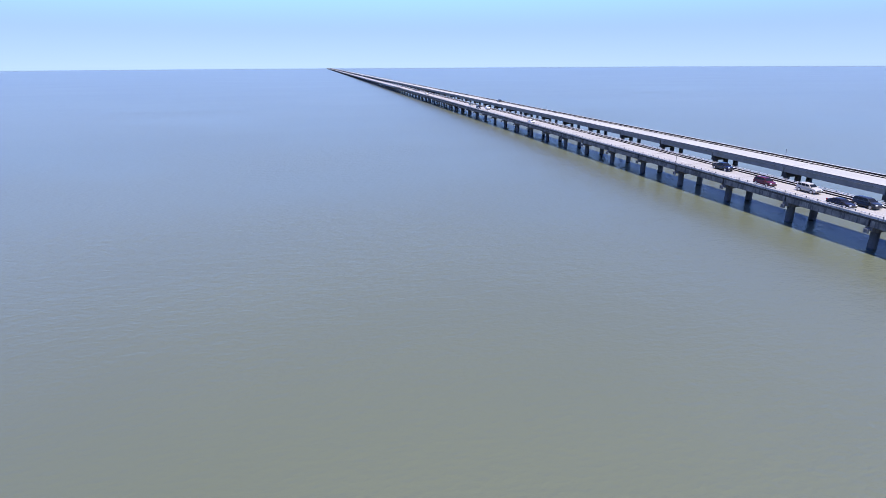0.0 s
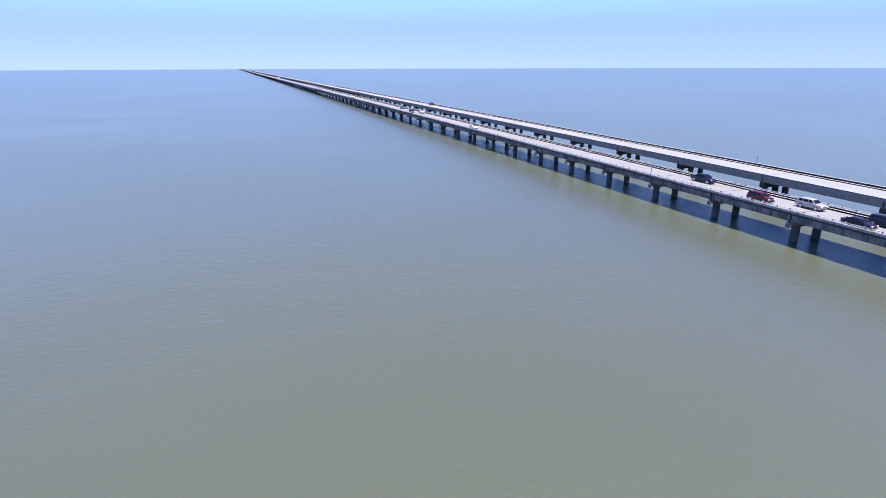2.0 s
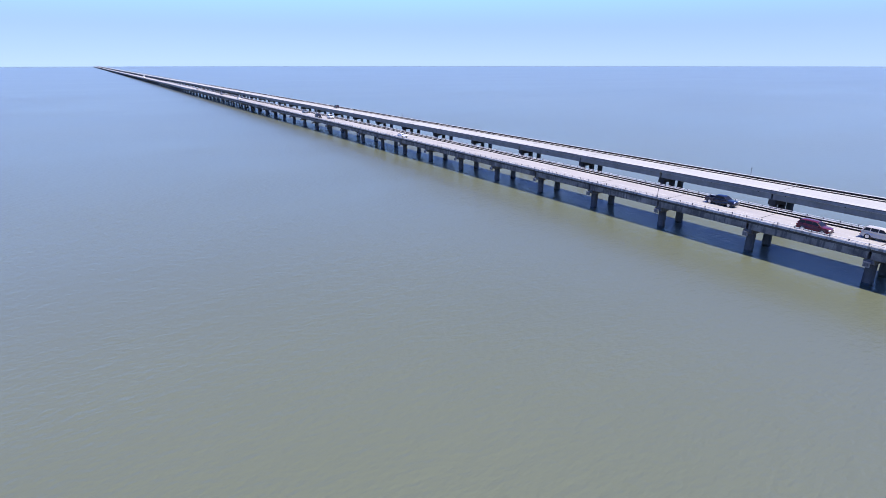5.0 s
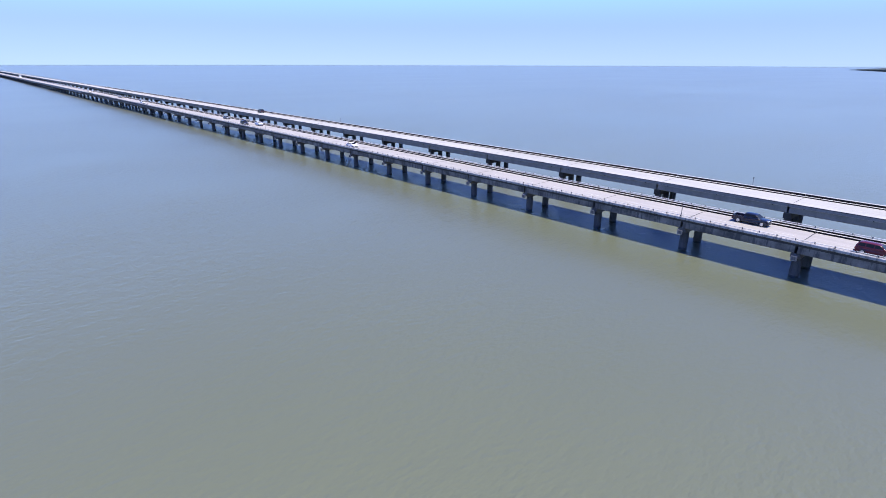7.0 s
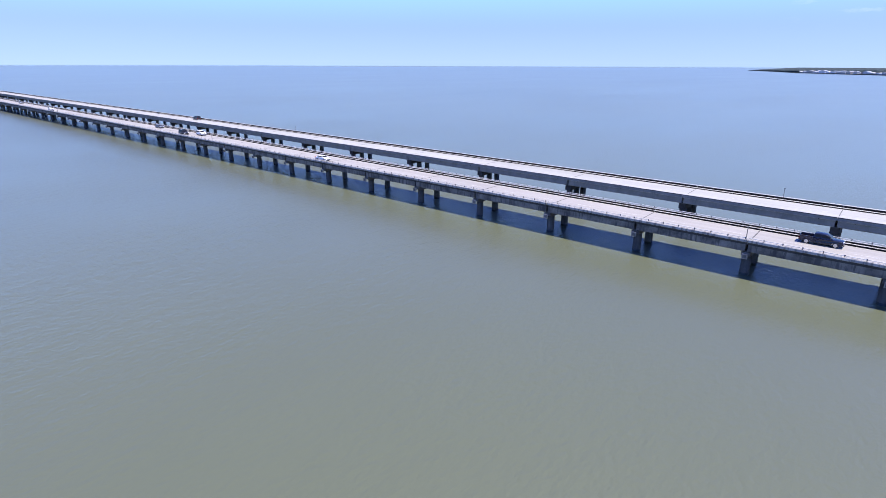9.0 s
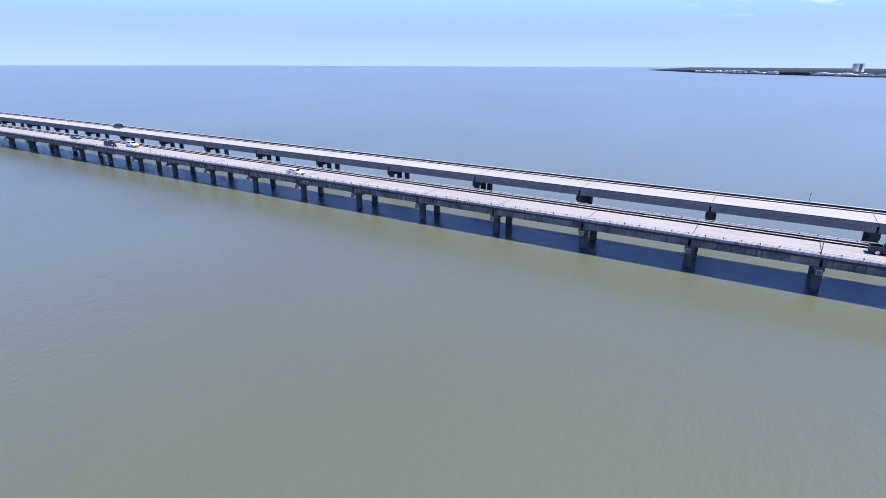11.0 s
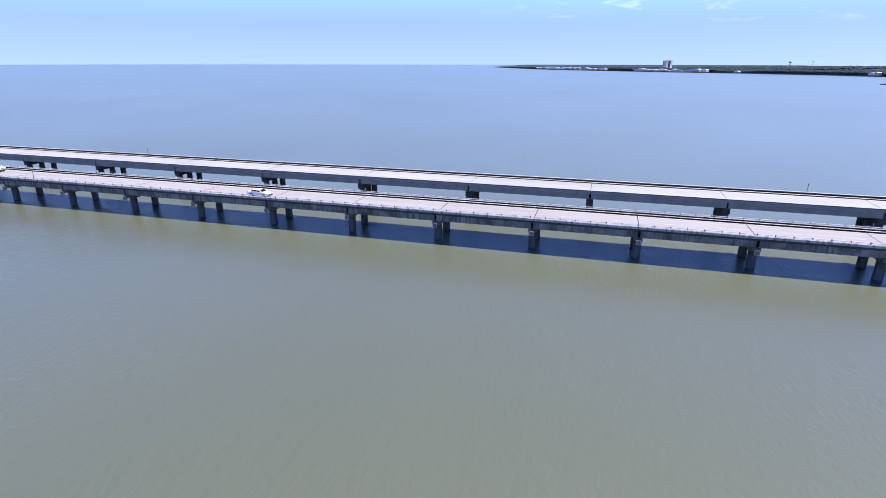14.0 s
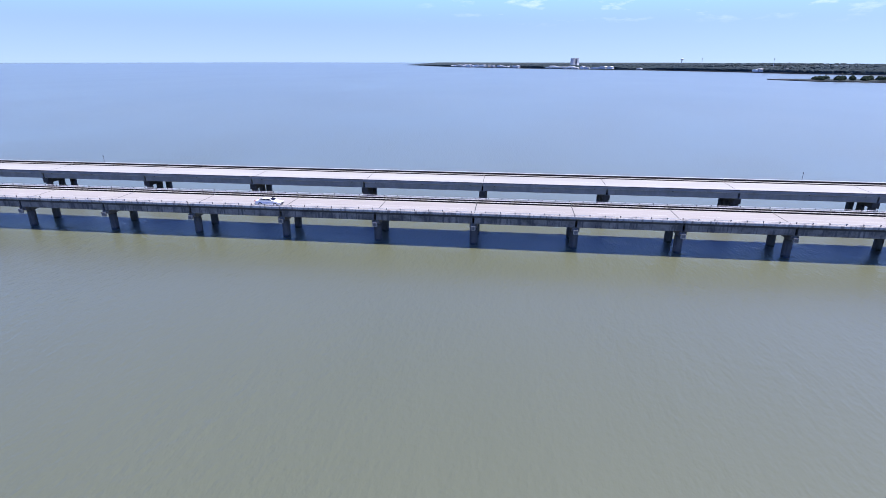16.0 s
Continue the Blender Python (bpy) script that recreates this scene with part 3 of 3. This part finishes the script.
BLACK = paint("black_paint", (0.018, 0.018, 0.022))
NAVY = paint("navy_paint", (0.007, 0.011, 0.030))
SLATE = paint("slate_paint", (0.024, 0.030, 0.040))
WINE = paint("wine_red_paint", (0.085, 0.012, 0.02))
GREY = paint("grey_paint", (0.16, 0.17, 0.18), 0.3, 0.4)

OUTER, INNER = 1.15, 4.8     # lanes of the near bridge
south = 180
TRAFFIC = [
    ("suv", SILVER, INNER, 18.3, "silver suv with dark windows on the pale road", "car"),
    ("sedan", BLACK, OUTER, 7.9, "glossy black car on the pale concrete road", "car"),
    ("suv", SLATE, INNER, 6.2, "dark slate-grey suv with pale headlights on the road", "car"),
    ("suv", WINE, OUTER, 25.5, "wine-red suv close to the parapet", "car"),
    ("pickup", NAVY, INNER + 0.3, 42.8, "navy blue pickup truck with silver wheels", "pickup truck"),
    ("sedan", WHITE, OUTER, 156.8, "white sedan with dark windows beside the parapet", "car"),
    ("suv", WHITE, INNER, 233.0, "white suv on the pale concrete road", "car"),
    ("suv", BLACK, OUTER, 239.0, "black suv beside the parapet", "car"),
    ("sedan", GREY, INNER, 268.0, "dark grey sedan on the pale road", "car"),
    ("suv", WHITE, OUTER, 395.0, "white suv far along the bridge", "car"),
    ("sedan", GREY, INNER, 470.0, "grey car far along the bridge", "car"),
    ("suv", SILVER, OUTER, 560.0, "silver suv far along the bridge", "car"),
]
for kind, coat, x, y, label, category in TRAFFIC:
    vehicle(kind, coat, label, category).matrix_basis = pose(x, y, ROAD_Z, 0, 0, south) @ Matrix.Scale(0.97 if kind == "pickup" else 1.0, 4)
vehicle("suv", BLACK, "black suv on the farther bridge beside its outer parapet", "car").matrix_basis = pose(FAR_X + 2.3, 286.4, FROAD_Z)


def box_truck(label):
    s = group_empty("box_truck")
    part("cargo_box", boxed(-1.25, 1.25, -4.2, 2.2, 0.95, 4.0, 0.05), WHITE, s, "tall white cargo box")
    part("cab", across([(2.3, 0.5), (4.3, 0.5), (4.35, 1.4), (3.9, 1.6), (3.5, 2.6), (2.3, 2.65)], 1.15, 0.1), WHITE, s)
    part("windscreen", boxed(-0.95, 0.95, 3.62, 3.86, 1.65, 2.4), GLASS, s)
    part("chassis", boxed(-0.5, 0.5, -4.1, 4.1, 0.55, 0.95), TRIM, s)
    wheel = None
    for y in (-2.8, 3.2):
        for x in (-1.0, 1.0):
            if wheel is None:
                wheel = part("wheel", tube((-0.14, 0, 0), (0.14, 0, 0), 0.48, 18), TYRE, s)
                wheel.matrix_basis = pose(x, y, 0.48)
            else:
                again(wheel, s, pose(x, y, 0.48))
    return tagged(s, label, "truck", "vehicles on the bridges")


box_truck("white box truck far along the bridge").matrix_basis = pose(OUTER + 0.2, 1080.0, ROAD_Z, 0, 0, south)

# ---- the far shore ----
LAND = plain("shore_ground", (0.016, 0.026, 0.020), 0.95)
ROCK = plain("shore_stone", (0.05, 0.053, 0.05), 0.9)
# the blue of distance haze is mixed into these far leaves
HAZE_LEAVES = foliage("hazy_far_leaves", (0.028, 0.045, 0.050))
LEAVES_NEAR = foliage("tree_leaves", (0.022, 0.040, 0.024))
BARK = plain("bark", (0.10, 0.075, 0.055), 0.9)
WALL_WHITE = plain("white_wall", (0.75, 0.75, 0.73), 0.7)
WALL_GREY = plain("grey_wall", (0.48, 0.48, 0.48), 0.7)
WALL_DARK = plain("dark_wall", (0.14, 0.15, 0.17), 0.7)
WALL_TAN = plain("tan_wall", (0.50, 0.46, 0.40), 0.7)
ROOF_MAT = plain("metal_roof", (0.45, 0.46, 0.48), 0.5)
SHORE = [(2950, 690), (2240, 372), (1990, 137), (1770, -81), (1639, -280), (1445, -446), (1283, -509), (1168, -639), (1000, -900), (800, -1500)]


def along(line, u):
    """The point at share u of a line's length, and the way there."""
    legs = [(Vector(b) - Vector(a)).length for a, b in zip(line, line[1:])]
    d = u * sum(legs)
    for a, b, leg in zip(line, line[1:], legs):
        if d <= leg or (a, b) == (line[-2], line[-1]):
            way = (Vector(b) - Vector(a)).normalized()
            return Vector(a) + way * d, way
        d -= leg


def slab(outline, z0, z1, mat, name):
    bm = bmesh.new()
    top = bm.faces.new([bm.verts.new((x, y, z1)) for x, y in outline])
    ext = bmesh.ops.extrude_face_region(bm, geom=[top])
    for v in ext["geom"]:
        if isinstance(v, bmesh.types.BMVert):
            v.co.z = z0
    bmesh.ops.recalc_face_normals(bm, faces=bm.faces[:])
    bmesh.ops.triangulate(bm, faces=bm.faces[:])
    return part(name, bm, mat)


tagged(slab(SHORE + [(5500, -1500), (5500, 860)], -1.0, 1.6, LAND, "ground"), "low green far shore behind the lake", "shore", kind="structure")

ICO = [(0, 0, -1), (0.72, -0.53, -0.45), (-0.28, -0.85, -0.45), (-0.89, 0, -0.45), (-0.28, 0.85, -0.45), (0.72, 0.53, -0.45),
       (0.28, -0.85, 0.45), (-0.72, -0.53, 0.45), (-0.72, 0.53, 0.45), (0.28, 0.85, 0.45), (0.89, 0, 0.45), (0, 0, 1)]
ICO_F = [(0, 1, 2), (1, 0, 5), (0, 2, 3), (0, 3, 4), (0, 4, 5), (1, 5, 10), (2, 1, 6), (3, 2, 7), (4, 3, 8), (5, 4, 9),
         (1, 10, 6), (2, 6, 7), (3, 7, 8), (4, 8, 9), (5, 9, 10), (6, 10, 11), (7, 6, 11), (8, 7, 11), (9, 8, 11), (10, 9, 11)]


def clumps(name, spots, mat, parent=None):
    """Leaf clumps, each a small uneven ball: (x, y, z, rx, rz)."""
    base, faces = np.array(ICO), np.array(ICO_F)
    rng = np.random.default_rng(7)
    vs, fs = [], []
    for k, (x, y, z, rx, rz) in enumerate(spots):
        shape = base * (rx, rx, rz) * rng.uniform(0.7, 1.3, (12, 1))
        vs.append(shape + (x, y, z))
        fs.append(faces + 12 * k)
    me = bpy.data.meshes.new(name)
    me.from_pydata(np.concatenate(vs).tolist(), [], np.concatenate(fs).tolist())
    me.materials.append(mat)
    ob = new(name, me)
    if parent:
        ob.parent = parent
    return ob


rng = random.Random(3)
spots = []
for k in range(21000):
    u = rng.random() ** 0.9
    p, way = along(SHORE, u)
    side = Vector((-way.y, way.x))
    if side.x < 0:
        side = -side
    back = 14 + 2600 * rng.random() ** 5
    if 0.225 < u < 0.365 or 0.40 < u < 0.49:
        back += 24     # the built-up waterfront stays open
    q = p + side * back
    tall = rng.uniform(4, 8.5) * min(1, 0.2 + 3.2 * u) + 3.0 * noise.noise(Vector((q.x * 0.006, q.y * 0.006, 0)))
    w = rng.uniform(3.0, 6.5) * (1 + back / 1600)
    spots.append((q.x, q.y, 1.6 + tall * 0.5, w, tall * 0.55))
tagged(clumps("far_woods", spots, HAZE_LEAVES), "dark wooded shoreline across the lake, leaves tinted haze blue", "woods", kind="stuff")

# seawall along the shore
bm = bmesh.new()
for a, b in zip(SHORE[1:], SHORE[2:]):
    d = (Vector(b) - Vector(a)).normalized()
    s = Vector((-d.y, d.x)) * 2.0
    v = [bm.verts.new((*(Vector(p) + o), z)) for z in (-1, 2.4) for p, o in ((a, s), (b, s), (b, -s), (a, -s))]
    for f in ((3, 2, 1, 0), (4, 5, 6, 7), (0, 1, 5, 4), (1, 2, 6, 5), (2, 3, 7, 6), (3, 0, 4, 7)):
        bm.faces.new([v[i] for i in f])
tagged(part("seawall", bm, ROCK), "low stone seawall along the far shore", "seawall", kind="structure")


def shore_building(x, y, turn, w, d, h, wall):
    s = group_empty("shore_building", pose(x, y, 1.6, 0, 0, turn))
    part("wall", boxed(-w / 2, w / 2, -d / 2, d / 2, 0, h), wall, s)
    roof = bmesh.new()
    add_prism(roof, [(-w / 2 - 0.6, h), (w / 2 + 0.6, h), (w / 2 * 0.3, h + d * 0.13), (-w / 2 * 0.3, h + d * 0.13)], -d / 2 - 0.6, d / 2 + 0.6)
    bmesh.ops.recalc_face_normals(roof, faces=roof.faces[:])
    part("roof", roof, ROOF_MAT if rng.random() < 0.6 else WALL_WHITE, s, "pale low roof")
    n = max(2, int(w / 9))
    pane = None
    for k in range(n):
        px = -w / 2 + (k + 0.5) * w / n
        if pane is None:
            pane = part("window", boxed(-1.6, 1.6, -0.1, 0.1, h * 0.3, h * 0.75), GLASS, s)
            pane.matrix_basis = pose(px, -d / 2, 0)
        else:
            again(pane, s, pose(px, -d / 2, 0))
    return tagged(s, "low pale building on the far shore among trees", "building", "buildings on the far shore")


# (share of the shoreline, how many, longest wall): a waterfront town, the blocks by the tower, a few lone roofs
for start, end, count, longest in ((0.232, 0.360, 30, 34), (0.405, 0.485, 12, 46), (0.505, 0.515, 1, 20), (0.600, 0.650, 5, 18)):
    for k in range(count):
        p, way = along(SHORE, start + (end - start) * (k + rng.random()) / count)
        side = Vector((-way.y, way.x))
        if side.x < 0:
            side = -side
        q = p + side * rng.uniform(6, 26)
        shore_building(q.x, q.y, math.degrees(math.atan2(way.y, way.x)) + 180 + rng.uniform(-12, 12), rng.uniform(7, longest), rng.uniform(8, 14), rng.uniform(3, 7.5), rng.choice((WALL_WHITE, WALL_WHITE, WALL_TAN, WALL_GREY)))


def tower(x, y, turn):
    s = group_empty("tower_block", pose(x, y, 1.6, 0, 0, turn))
    part("wall", boxed(-9, 9, -8, 9, 0, 31), WALL_DARK, s, "dark recessed middle of the tower")
    part("end_wing", boxed(-15, -5.5, -9.5, 9.5, 0, 32.5, 0.1), WALL_GREY, s, "grey end wing")
    part("end_wing", boxed(5.5, 14.5, -9.5, 9.5, 0, 33.5, 0.1), WALL_WHITE, s, "pale end wing")
    part("plant_room", boxed(-5, 4, -5, 5, 31, 34), WALL_GREY, s)
    row = None
    for f in range(9):
        if row is None:
            row = part("window_band", boxed(-4.6, 4.6, -0.12, 0.12, 0, 0.9), GLASS, s, "dark band of windows")
            row.matrix_basis = pose(0, -8.02, 3)
        else:
            again(row, s, pose(0, -8.02, 3 + f * 3.2))
    part("podium", boxed(-45, 40, -16, 16, 0, 5), WALL_WHITE, s, "long white podium")
    return tagged(s, "tall grey tower block with pale end wings", "tower block")


def water_tower(x, y, tall):
    s = group_empty("water_tower", pose(x, y, 1.6))
    part("stem", tube((0, 0, 0), (0, 0, tall - 6), 2.2, 14, 1.6), WALL_GREY, s, "slim grey stem")
    bm = bmesh.new()
    for (za, ra), (zb, rb) in zip(((-8, 1.6), (-4.5, 6.5), (-2, 7.6), (0.5, 6.2)), ((-4.5, 6.5), (-2, 7.6), (0.5, 6.2), (1.8, 2.0))):
        add_tube(bm, (0, 0, tall + za), (0, 0, tall + zb), ra, 18, rb)
    part("tank", bm, WALL_WHITE, s, "rounded grey tank")
    return tagged(s, "pale grey water tower above the far woods", "water tower")


def mast(x, y, tall):
    s = group_empty("radio_mast", pose(x, y, 1.6))
    part("pole", tube((0, 0, 0), (0, 0, tall), 0.7, 8, 0.35), WALL_GREY, s)
    part("antenna", boxed(-1.3, 1.3, -1.3, 1.3, tall - 4, tall - 1, 0.2), WALL_GREY, s, "cluster of antenna panels")
    return tagged(s, "thin grey radio mast above the far woods", "mast", "masts on the far shore")


water_tower(2801, -693, 31)
mast(2298, -630, 33)
mast(1990, -770, 33)
tower(2296, -131, -55)
shore_building(1792, -70, 242, 50, 14, 3.6, WALL_WHITE)
shore_building(1840, -20, 238, 40, 12, 5.0, WALL_WHITE)

# ---- the wooded spit ----
SPIT = [(868, -288), (830, -308), (796, -328), (766, -400), (735, -540), (700, -760), (840, -760), (875, -540), (885, -400), (876, -320)]
tagged(slab(SPIT, -1.0, 1.1, ROCK, "ground"), "low stony spit reaching into the lake", "spit", kind="structure")
GRASSY = [(x * 0.93 + 60, y * 0.98 - 20) for x, y in SPIT]
tagged(slab(GRASSY, 0.5, 1.5, LAND, "grass_bank"), "flat grassy bank on the spit", "grass bank", kind="structure")


def tree(x, y, tall, wide):
    s = group_empty("tree", pose(x, y, 1.5))
    bm = tube((0, 0, 0), (0.1, 0, tall * 0.45), 0.32, 8, 0.2)
    tips = []
    for k in range(6):
        a = k * 1.05 + rng.random()
        tip = (math.cos(a) * wide * 0.55, math.sin(a) * wide * 0.55, tall * rng.uniform(0.55, 0.8))
        add_tube(bm, (0.05, 0, tall * 0.3), tip, 0.14, 6, 0.05)
        tips.append(tip)
    part("trunk", bm, BARK, s, "brown trunk with limbs")
    leaves = []
    for k in range(150):
        a, r = rng.random() * 6.283, wide * math.sqrt(rng.random())
        z = tall * (0.16 + 0.82 * rng.random() * (1 - 0.6 * (r / wide) ** 2))
        leaves.append((math.cos(a) * r, math.sin(a) * r, z, rng.uniform(0.5, 1.1), rng.uniform(0.4, 0.8)))
    clumps("crown", leaves, LEAVES_NEAR, s)
    return tagged(s, "dense dark green tree on the grassy spit", "tree", "trees on the spit")


for k in range(56):
    tree(rng.uniform(800, 834) - 0.7 * k, -336 - k * 5.4 + rng.uniform(-3, 3), rng.uniform(5, 7.5), rng.uniform(3.5, 6.5))
